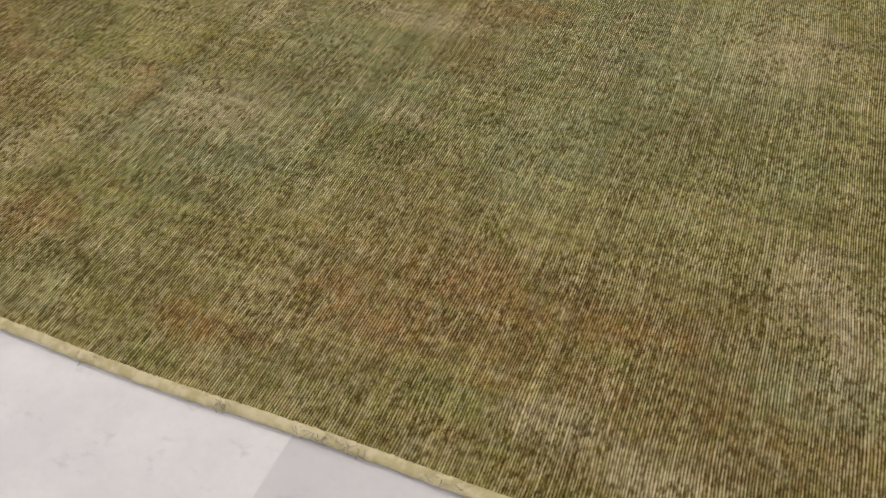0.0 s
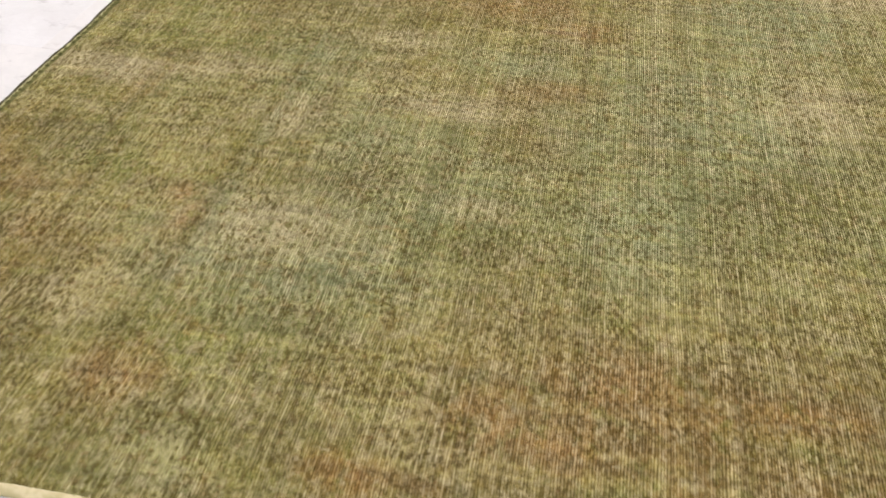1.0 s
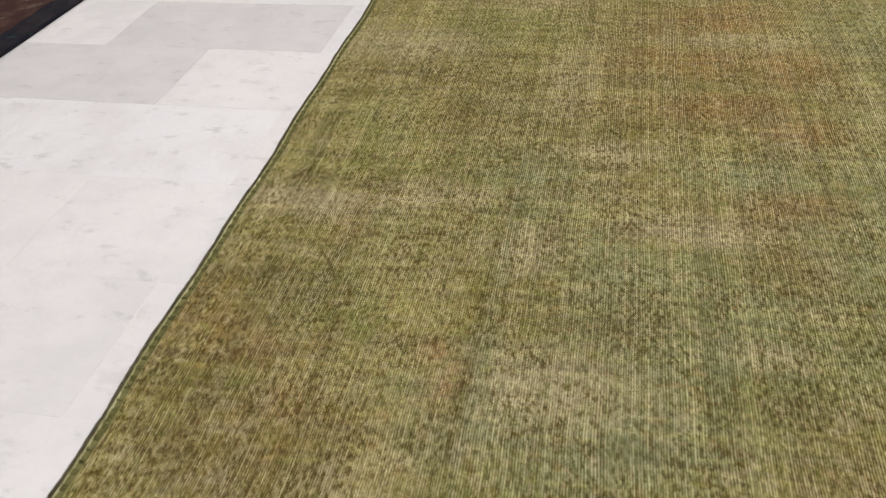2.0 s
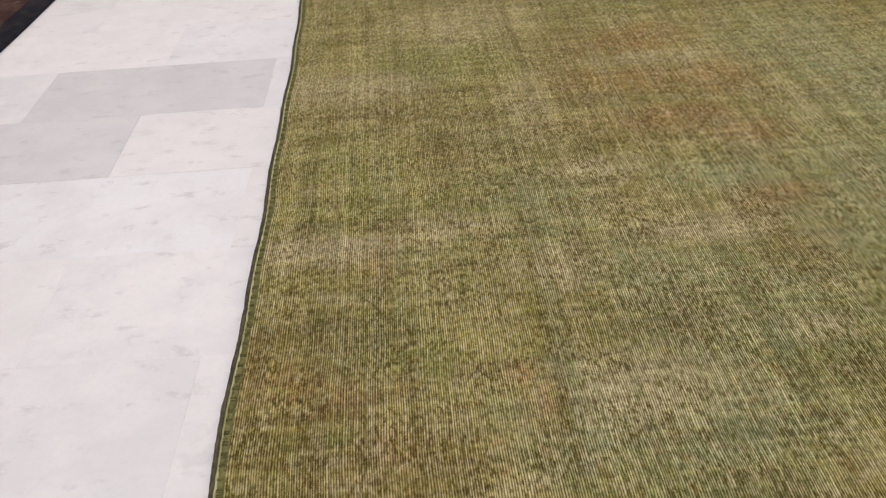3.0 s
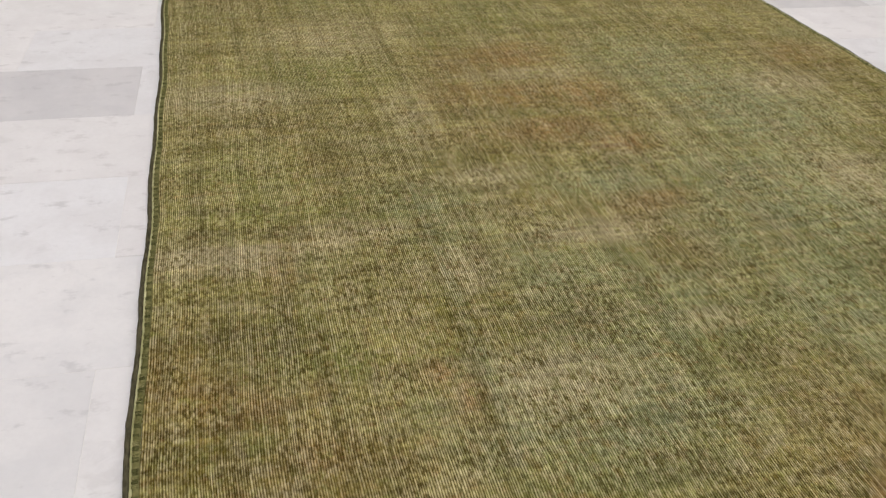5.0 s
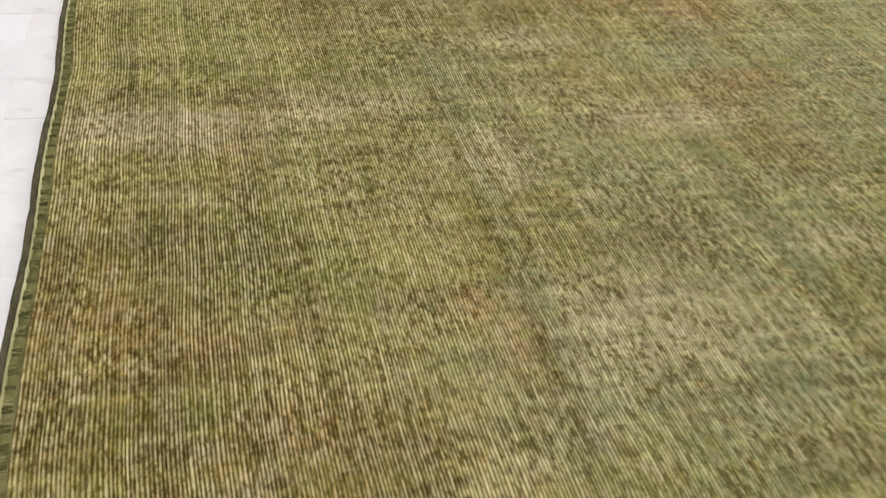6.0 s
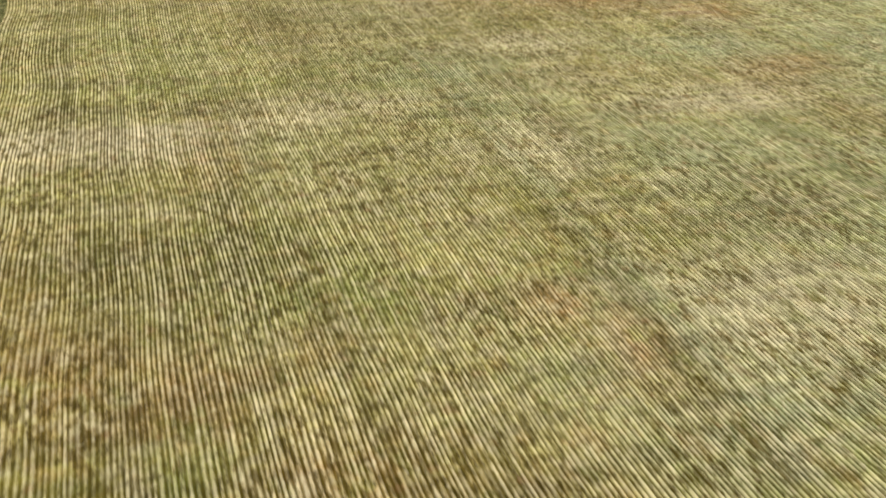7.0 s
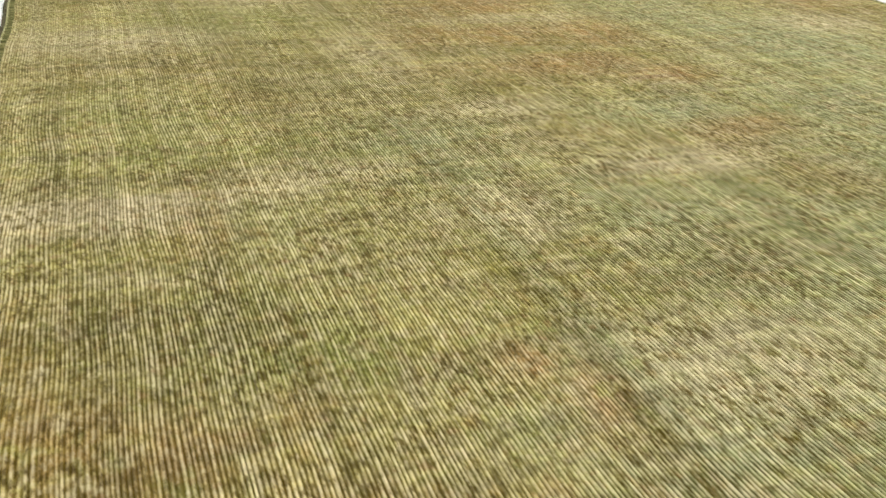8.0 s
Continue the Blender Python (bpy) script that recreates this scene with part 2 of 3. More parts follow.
def rug_material():
    n = Nodes("worn_rug_pile", 1.0, 0.0)
    p = n.coords()
    warp = n.vector("SUBTRACT", n.noise(p, 7.0, 3.0, 0.6, colour=True), (0.5, 0.5, 0.5))
    q = n.vector("ADD", p, n.vector("MULTIPLY", warp, (0.09, 0.07, 0.0)))
    # bands of dye across the rug, streaks along it
    bands = n.noise(n.scaled(q, (1.8, 12.0, 1.0)), 1.0, 3.0, 0.55)
    picks = n.noise(n.scaled(p, (3.5, 48.0, 1.0)), 1.0, 2.0, 0.6)
    clouds = n.noise(p, 4.5, 4.0, 0.6)
    streaks = n.noise(n.scaled(p, (24.0, 1.3, 1.0)), 1.0, 2.0, 0.6)
    threads = n.noise(n.scaled(p, (75.0, 2.2, 1.0)), 1.0, 2.0, 0.6)
    tone = n.math("ADD", n.math("MULTIPLY", bands, 0.5), n.math("MULTIPLY", clouds, 0.5))
    c = n.mix(n.ramp(tone, 0.41, 0.58), OLIVE_DEEP, OLIVE)
    for shift, at, share, dye in (((4.0, 1.0, 0), (7.0, 15.0, 1.0), 0.30, BEIGE), ((9.0, 5.0, 0), (9.0, 13.0, 1.0), 0.30, BROWN_DYE),
                                  ((2.0, 7.0, 0), (11.0, 11.0, 1.0), 0.35, GREEN_DYE), ((6.0, 3.0, 0), (4.0, 4.0, 1.0), 0.32, SAGE_DYE)):
        c = n.mix(n.ramp(n.noise(n.scaled(q, at, shift), 1.0, 4.0, 0.65), 0.50, 0.70, 0.0, share), c, dye)
    ragged = n.math("ADD", n.math("MULTIPLY", n.noise(p, 20.0, 3.0, 0.7), 0.5), n.math("ADD", n.math("MULTIPLY", picks, 0.3), n.math("MULTIPLY", threads, 0.2)))
    breakup = n.ramp(ragged, 0.40, 0.57, 0.42, 1.0)
    for rows, dye, gain in ((BROWN, BROWN_DYE, 2.3), (GREEN, GREEN_DYE, 2.2), (SAGE, SAGE_DYE, 1.8), (DARK, DARK_DYE, 1.7), (RUST, RUST_DYE, 2.6), (PALE, BEIGE, 1.8)):
        c = n.mix(n.math("MULTIPLY", patches(n, q, rows, gain), breakup), c, dye)
    # slits and seams along the weave, slips of dark and pale weft across it
    for x, y, hx, hy, s, dye in LINES:
        d = n.vector("ABSOLUTE", n.scaled(p, (1 / hx, 1 / hy, 0), (-x / hx, -y / hy, 0)))
        sep = n.tree.nodes.new("ShaderNodeSeparateXYZ")
        n.plug(sep.inputs[0], d)
        m = n.math("MULTIPLY", n.ramp(sep.outputs[0], 1.3, 0.6, 0.0, s), n.ramp(sep.outputs[1], 1.15, 0.7))
        c = n.mix(n.math("MULTIPLY", m, breakup), c, dye)
    # mottling a thumb's width across where the dyes ran together
    for shift, share, dye in (((1.0, 9.0, 0), 0.50, BROWN_DYE), ((7.0, 2.0, 0), 0.50, GREEN_DYE), ((3.0, 4.0, 0), 0.45, BEIGE)):
        c = n.mix(n.ramp(n.noise(n.scaled(p, (1.0, 0.8, 1.0), shift), 46.0, 2.0, 0.6), 0.53, 0.68, 0.0, share), c, dye)
    c = n.vector("SCALE", c, scale=n.ramp(streaks, 0.30, 0.70, 1.18, 0.82))
    c = n.vector("SCALE", c, scale=n.ramp(threads, 0.30, 0.70, 1.09, 0.91))
    c = n.vector("SCALE", c, scale=n.ramp(picks, 0.30, 0.70, 1.25, 0.75))
    # knots: flecks about half a centimetre across, and finer ones
    flecks = n.noise(n.scaled(p, (1.7, 0.62, 1.0)), 135.0, 3.0, 0.62)
    fine = n.noise(n.scaled(p, (1.0, 0.5, 1.0)), 240.0, 2.0, 0.6)
    share = n.ramp(n.noise(n.scaled(p, (1.0, 1.0, 1.0), (3, 8, 0)), 10.0, 3.0), 0.36, 0.62, 0.55, 1.0)
    c = n.mix(n.math("MULTIPLY", n.ramp(flecks, 0.43, 0.66), n.math("MULTIPLY", share, 1.0)), c, n.mix(0.35, n.vector("MULTIPLY", c, (0.30, 0.25, 0.11)), FLECK_YARN))
    c = n.mix(n.math("MULTIPLY", n.ramp(flecks, 0.48, 0.35), n.math("MULTIPLY", share, 0.45)), c, BEIGE)
    c = n.vector("SCALE", c, scale=n.ramp(fine, 0.35, 0.65, 1.25, 0.84))
    c = n.mix(n.ramp(n.noise(p, 75.0, 1.0), 0.66, 0.78, 0.0, 0.45), c, RUST_KNOT)
    c = n.mix(n.ramp(n.noise(n.scaled(p, (1, 0.8, 1), (5, 5, 0)), 120.0, 1.0), 0.66, 0.76, 0.0, 0.5), c, BEIGE)
    # rib crests worn down to pale yarn, furrows dyed yarn with shade painted in
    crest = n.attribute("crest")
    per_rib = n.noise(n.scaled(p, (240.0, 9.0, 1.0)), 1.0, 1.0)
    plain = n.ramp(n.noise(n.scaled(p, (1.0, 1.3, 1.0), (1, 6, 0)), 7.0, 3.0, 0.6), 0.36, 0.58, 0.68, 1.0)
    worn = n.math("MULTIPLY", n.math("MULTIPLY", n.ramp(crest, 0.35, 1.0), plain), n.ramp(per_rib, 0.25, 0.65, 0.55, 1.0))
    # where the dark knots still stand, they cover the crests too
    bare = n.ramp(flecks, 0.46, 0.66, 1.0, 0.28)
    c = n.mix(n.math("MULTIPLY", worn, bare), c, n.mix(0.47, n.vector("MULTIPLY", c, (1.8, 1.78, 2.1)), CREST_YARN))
    # furrow shade put into the colour, deeper as rib height falls
    c = n.mix(n.math("MULTIPLY", n.ramp(crest, 0.70, 0.0, 0.0, 0.80), plain), c, n.mix(0.35, n.vector("MULTIPLY", c, (0.30, 0.245, 0.09)), FURROW_SHADE_YARN))
    n.bump(n.noise(p, 700.0, 2.0), 0.5, 0.0008)
    # the standing fibres of wool catch light that grazes them
    n.shader.inputs["Sheen Weight"].default_value = 0.18
    n.shader.inputs["Sheen Roughness"].default_value = 0.45
    n.plug(n.shader.inputs["Sheen Tint"], (0.86, 0.76, 0.42))
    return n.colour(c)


OLIVE, OLIVE_DEEP = (0.247, 0.223, 0.076), (0.126, 0.112, 0.019)
BEIGE, RUST_DYE, RUST_KNOT = (0.350, 0.300, 0.178), (0.220, 0.118, 0.032), (0.19, 0.100, 0.040)
SAGE_DYE, DARK_DYE = (0.190, 0.222, 0.112), (0.090, 0.083, 0.015)
BROWN_DYE, GREEN_DYE, FLECK_YARN = (0.170, 0.104, 0.028), (0.126, 0.142, 0.026), (0.072, 0.053, 0.007)
CREST_YARN, FURROW_SHADE_YARN = (0.672, 0.594, 0.374), (0.074, 0.055, 0.010)
GREY_STAIN = (0.135, 0.130, 0.098)
# x, y, half width, half length, strength, dye
LINES = [(1.072, 1.22, 0.006, 0.44, 0.75, FURROW_SHADE_YARN), (0.503, 0.86, 0.008, 0.52, 0.6, DARK_DYE), (0.522, 0.80, 0.009, 0.42, 0.5, SAGE_DYE),
         (0.235, 0.80, 0.011, 0.17, 0.7, DARK_DYE), (0.129, 0.934, 0.007, 0.009, 1.0, FURROW_SHADE_YARN), (1.02, 1.254, 0.055, 0.011, 0.9, RUST_KNOT),
         (1.03, 1.215, 0.045, 0.005, 0.7, BEIGE), (0.175, 0.985, 0.17, 0.008, 0.6, DARK_DYE), (0.16, 0.945, 0.18, 0.022, 0.5, BEIGE),
         (0.24, 1.00, 0.03, 0.014, 0.7, DARK_DYE), (1.21, 1.25, 0.007, 0.5, 0.4, BEIGE), (1.55, 1.12, 0.09, 0.012, 0.5, BEIGE),
         (0.72, 1.10, 0.10, 0.010, 0.5, DARK_DYE), (0.10, 1.17, 0.10, 0.006, 0.4, RUST_DYE),
         (0.509, 0.377, 0.016, 0.018, 0.6, GREY_STAIN)]
RUG = rug_material()


def yarn_material(name, a, b, scale=90.0, along=(1, 1, 1)):
    n = Nodes(name, 1.0, 0.0)
    p = n.scaled(n.coords(), along)
    c = n.mix(n.ramp(n.noise(p, scale, 3.0), 0.35, 0.65), a, b)
    c = n.mix(n.ramp(n.noise(p, scale * 0.12, 2.0), 0.4, 0.7, 0.0, 0.5), c, b)
    n.bump(n.noise(p, scale * 5, 2.0), 0.6, 0.001)
    return n.colour(c)


CORD = yarn_material("selvedge_cord_yarn", (0.055, 0.050, 0.030), (0.100, 0.090, 0.055), 120, (1, 0.6, 1))
PALE_YARN = yarn_material("pale_edge_yarn", (0.50, 0.475, 0.28), (0.30, 0.29, 0.14), 45, (1, 0.5, 1))
STITCH = yarn_material("dull_stitch_yarn", (0.26, 0.24, 0.11), (0.15, 0.145, 0.055), 60)
DARK_STITCH = yarn_material("dark_stitch_yarn", (0.078, 0.080, 0.029), (0.118, 0.118, 0.046), 60)
BAND = yarn_material("selvedge_band_yarn", (0.085, 0.088, 0.028), (0.190, 0.175, 0.075), 50)
CREAM = yarn_material("cream_end_binding", (0.48, 0.415, 0.23), (0.64, 0.565, 0.37), 70)
FRAY = yarn_material("grey_frayed_yarn", (0.46, 0.43, 0.34), (0.34, 0.31, 0.24), 80)


def marble_material(name, base, cloud, vein):
    n = Nodes(name, 0.42, 0.35)
    p = n.vector("ADD", n.coords(), n.scaled(n.random(), (37.0, 53.0, 11.0)))
    c = n.mix(n.ramp(n.noise(p, 7.0, 4.0, 0.6), 0.38, 0.66), base, cloud)
    wisps = n.noise(n.vector("ADD", p, n.vector("MULTIPLY", n.noise(p, 6.0, 3.0, 0.6, colour=True), (0.3, 0.3, 0))), 9.0, 5.0, 0.65)
    c = n.mix(n.ramp(wisps, 0.60, 0.78, 0.0, 0.55), c, vein)
    c = n.mix(n.ramp(n.noise(n.scaled(p, (1.0, 1.7, 1.0)), 15.0, 4.0, 0.65), 0.57, 0.70, 0.0, 0.65), c, vein)
    c = n.mix(n.ramp(n.noise(p, 90.0, 3.0, 0.7), 0.35, 0.7, 0.0, 0.12), c, vein)
    c = n.mix(n.ramp(n.random(), 0.0, 1.0, 0.0, 0.12), c, vein)
    n.plug(n.shader.inputs["Roughness"], n.ramp(n.noise(p, 14.0, 3.0), 0.3, 0.7, 0.34, 0.52))
    n.bump(n.noise(p, 60.0, 3.0), 0.12, 0.001)
    return n.colour(c)


MARBLES = [marble_material("white_marble", (0.742, 0.738, 0.770), (0.69, 0.68, 0.705), (0.50, 0.49, 0.51)),
           marble_material("ivory_marble", (0.750, 0.735, 0.752), (0.71, 0.693, 0.71), (0.55, 0.53, 0.54)),
           marble_material("grey_marble", (0.615, 0.60, 0.62), (0.57, 0.56, 0.585), (0.47, 0.46, 0.48)),
           marble_material("pale_grey_marble", (0.735, 0.72, 0.735), (0.67, 0.66, 0.68), (0.52, 0.51, 0.53))]


def plain_material(name, a, b, rough=0.7):
    n = Nodes(name, rough, 0.3)
    p = n.coords()
    c = n.mix(n.ramp(n.noise(p, 3.0, 4.0), 0.3, 0.7), a, b)
    n.bump(n.noise(p, 220.0, 3.0), 0.15, 0.001)
    return n.colour(c)


GROUT = plain_material("grout", (0.78, 0.76, 0.75), (0.70, 0.685, 0.68), 0.9)
PLASTER = plain_material("wall_plaster", (0.72, 0.70, 0.67), (0.68, 0.66, 0.63))
CEILING = plain_material("ceiling_paint", (0.80, 0.79, 0.77), (0.76, 0.75, 0.73))
METAL = plain_material("white_painted_metal", (0.78, 0.78, 0.78), (0.74, 0.74, 0.74), 0.4)
DIFFUSER = Nodes("lit_diffuser", 0.5)
DIFFUSER.shader.inputs["Emission Color"].default_value = (*PANEL_COLOUR, 1)
DIFFUSER.shader.inputs["Emission Strength"].default_value = 3.0
DIFFUSER = DIFFUSER.colour((0.8, 0.8, 0.8))


def second_rug_material(name, a, b, c2):
    n = Nodes(name, 0.95, 0.1)
    p = n.coords()
    c = n.mix(n.ramp(n.noise(p, 16.0, 3.0), 0.42, 0.6), a, b)
    c = n.mix(n.ramp(n.noise(p, 30.0, 2.0), 0.60, 0.68), c, c2)
    c = n.mix(n.ramp(n.noise(p, 160.0, 2.0), 0.5, 0.7, 0.0, 0.5), c, (0.01, 0.009, 0.010))
    n.bump(n.noise(p, 500.0, 2.0), 0.6, 0.0015)
    return n.colour(c)


DARK_FIELD = second_rug_material("maroon_rug_pile", (0.045, 0.020, 0.018), (0.075, 0.040, 0.032), (0.10, 0.075, 0.055))
DARK_BORDER = second_rug_material("navy_rug_border", (0.012, 0.012, 0.020), (0.022, 0.018, 0.022), (0.02, 0.035, 0.03))


# ---- building ----
def mesh_object(name, verts, faces, material, parent=None, label="", smooth=False):
    me = bpy.data.meshes.new(name)
    me.from_pydata(verts, [], faces)
    me.materials.append(material)
    if smooth:
        me.polygons.foreach_set("use_smooth", np.ones(len(me.polygons), dtype=bool))
    me.update()
    ob = new(name, me)
    ob.parent = parent
    return tagged(ob, label)


def part(name, bm, material, parent=None, label=""):
    me = bpy.data.meshes.new(name)
    bmesh.ops.recalc_face_normals(bm, faces=bm.faces[:])
    bm.to_mesh(me)
    bm.free()
    me.materials.append(material)
    ob = new(name, me)
    ob.parent = parent
    return tagged(ob, label)


def box(bm, x0, x1, y0, y1, z0, z1, bevel=0.0):
    made = bmesh.ops.create_cube(bm, size=1.0, matrix=Matrix.LocRotScale(((x0 + x1) / 2, (y0 + y1) / 2, (z0 + z1) / 2), None, (x1 - x0, y1 - y0, z1 - z0)))
    if bevel:
        edges = list({e for v in made["verts"] for e in v.link_edges})
        bmesh.ops.bevel(bm, geom=edges, offset=bevel, segments=2, affect="EDGES")
    return bm


def tube(points, radius, sides=8, squash=1.0, twist=0.0):
    """Rings round a line of points that runs mostly along one axis; radius may be a function of the ring's number."""
    verts, faces = [], []
    for i, c in enumerate(points):
        a, b = points[max(i - 1, 0)], points[min(i + 1, len(points) - 1)]
        ahead = (Vector(b) - Vector(a)).normalized()
        side = ahead.cross(Vector((0, 0, 1))).normalized()
        up = side.cross(ahead)
        r = radius(i) if callable(radius) else radius
        for k in range(sides):
            w = 2 * math.pi * k / sides + twist * i
            verts.append(tuple(Vector(c) + side * math.cos(w) * r + up * math.sin(w) * r * squash))
    for i in range(len(points) - 1):
        for k in range(sides):
            a, b = i * sides + k, i * sides + (k + 1) % sides
            faces.append((a, b, b + sides, a + sides))
    faces.append(tuple(range(sides))[::-1])
    faces.append(tuple(range((len(points) - 1) * sides, len(points) * sides)))
    return verts, faces


# ---- the room ----
def wall(name, x0, x1, y0, y1, z0=0.0, z1=ROOM_H):
    return tagged(part(name, box(bmesh.new(), x0, x1, y0, y1, z0, z1), PLASTER), "plain off-white plastered wall of the showroom", "wall", kind="structure")


wall("wall_west", ROOM_X0 - WALL_T, ROOM_X0, ROOM_Y0, ROOM_Y1)
wall("wall_east", ROOM_X1, ROOM_X1 + WALL_T, ROOM_Y0, ROOM_Y1)
wall("wall_north", ROOM_X0 - WALL_T, ROOM_X1 + WALL_T, ROOM_Y1, ROOM_Y1 + WALL_T)
south = bmesh.new()
for x0, x1, z0, z1 in ((ROOM_X0 - WALL_T, OPEN_X0, 0, ROOM_H), (OPEN_X1, ROOM_X1 + WALL_T, 0, ROOM_H),
                       (OPEN_X0, OPEN_X1, 0, OPEN_Z0), (OPEN_X0, OPEN_X1, OPEN_Z1, ROOM_H)):
    box(south, x0, x1, ROOM_Y0 - WALL_T, ROOM_Y0, z0, z1)
tagged(part("wall_south", south, PLASTER), "plain off-white plastered wall with a wide opening", "wall", kind="structure")
tagged(part("ceiling", box(bmesh.new(), ROOM_X0 - WALL_T, ROOM_X1 + WALL_T, ROOM_Y0 - WALL_T, ROOM_Y1 + WALL_T, ROOM_H, ROOM_H + 0.12), CEILING),
       "plain white painted ceiling", "ceiling", kind="structure")


def ceiling_light(x, y):
    top = tagged(new("ceiling_light"), "flat white rectangular light panel on the ceiling", "ceiling light", "ceiling lights")
    top.location = (0, 0, ROOM_H)
    rim = bmesh.new()
    w, l = PANEL_W / 2, PANEL_L / 2
    for x0, x1, y0, y1 in ((-w, w, -l, -l + 0.02), (-w, w, l - 0.02, l), (-w, -w + 0.02, -l + 0.02, l - 0.02), (w - 0.02, w, -l + 0.02, l - 0.02)):
        box(rim, x0, x1, y0, y1, -0.045, 0.0)
    part("frame", rim, METAL, top)
    part("diffuser", box(bmesh.new(), -w + 0.02, w - 0.02, -l + 0.02, l - 0.02, -0.03, -0.004), DIFFUSER, top, "glowing white diffuser")
    top.location = (x, y, ROOM_H)
    return top


first_light = ceiling_light(*PANELS[0])
for px, py in PANELS[1:]:
    copy_thing(first_light, pose(px, py, ROOM_H))


# ---- the rug ----
RUG_W, RUG_L, TOP, RIB, RIB_H = 2.012, 3.05, 0.0105, 0.0037, 0.0014
BAND_W = 0.021


def sway(y):
    """Sideways wander of the long edges."""
    return 0.0016 * math.sin(y * 7.1 + 0.6) + 0.0018 * math.sin(y * 17.3 + 1.9) + 0.0012 * math.sin(y * 3.3)


def bend(x, y):
    """The first long edge swings out a little towards the far end."""
    return (-0.008 - 0.015 * np.maximum(0.0, y - 1.65)) * (1 - x / RUG_W) ** 2


def swell(x, y):
    """Low waves of the cloth as it lies on the floor."""
    return 0.0016 * noise.noise(Vector((x * 3.1, y * 2.3, 0.4))) + 0.0008 * noise.noise(Vector((x * 9, y * 7, 2.0)))


def end_edge(x):
    """The short ends are not quite straight."""
    return 0.003 * np.sin(x * 5.0 + 0.4) + 0.002 * np.sin(x * 13.0) - 0.0045 * np.maximum(0.0, x - 0.9)


rug = tagged(new("rug"), "worn olive-green ribbed rug with rust and sage patches on tiles", "rug")


def ribbed_field():
    rng = np.random.default_rng(7)
    ribs = round((RUG_W - 2 * BAND_W) / RIB)
    widths = rng.uniform(0.80, 1.20, ribs)
    edges = BAND_W + np.concatenate([[0.0], np.cumsum(widths)]) * (RUG_W - 2 * BAND_W) / widths.sum()
    xs = np.interp(np.arange(ribs * 4 + 1) / 4, np.arange(ribs + 1), edges)
    ys = np.linspace(0.0, RUG_L, 150)
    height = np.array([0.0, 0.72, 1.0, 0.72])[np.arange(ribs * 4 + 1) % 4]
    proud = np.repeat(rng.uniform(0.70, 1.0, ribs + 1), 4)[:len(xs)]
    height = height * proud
    coarse_x = np.linspace(0, RUG_W, 60)
    knots = np.linspace(0, RUG_W, 160)
    coords = np.zeros((len(ys), len(xs), 3))
    for j, y in enumerate(ys):
        low = np.interp(xs, coarse_x, [swell(x, y) for x in coarse_x])
        jitter = 0.0006 * math.sin(y * 41.0) + 0.0005 * math.sin(y * 23.0 + 1.0)
        coords[j, :, 0] = xs + sway(y) * (0.35 + 0.65 * np.abs(xs / RUG_W * 2 - 1) ** 2) + bend(xs, y) + jitter
        coords[j, :, 0] += np.interp(xs, knots, [0.0016 * noise.noise(Vector((k * 26, y * 7, 5.0))) for k in knots])
        coords[j, :, 1] = y + end_edge(xs) * (max(0.0, 1 - y / 0.2) - max(0.0, 1 - (RUG_L - y) / 0.2))
        coords[j, :, 2] = TOP + low + RIB_H * (height - 1.0)
    n = len(xs)
    idx = np.arange(len(ys) * n).reshape(len(ys), n)
    quads = np.stack([idx[:-1, :-1], idx[:-1, 1:], idx[1:, 1:], idx[1:, :-1]], -1).reshape(-1, 4)
    me = bpy.data.meshes.new("field")
    me.vertices.add(coords.size // 3)
    me.vertices.foreach_set("co", coords.ravel())
    me.loops.add(quads.size)
    me.loops.foreach_set("vertex_index", quads.ravel())
    me.polygons.add(len(quads))
    me.polygons.foreach_set("loop_start", np.arange(0, quads.size, 4))
    me.update(calc_edges=True)
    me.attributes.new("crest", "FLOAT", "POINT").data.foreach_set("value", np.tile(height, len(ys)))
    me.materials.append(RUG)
    ob = new("field", me)
    ob.parent = rug
    return tagged(ob, "ribbed worn pile in olive, rust, beige and sage", kind="")


ribbed_field()
# the cloth's body below the ribs
body = bmesh.new()
box(body, 0.012, RUG_W - 0.012, 0.002, RUG_L - 0.002, 0.001, TOP - 0.0055)
part("backing", body, BAND, rug)


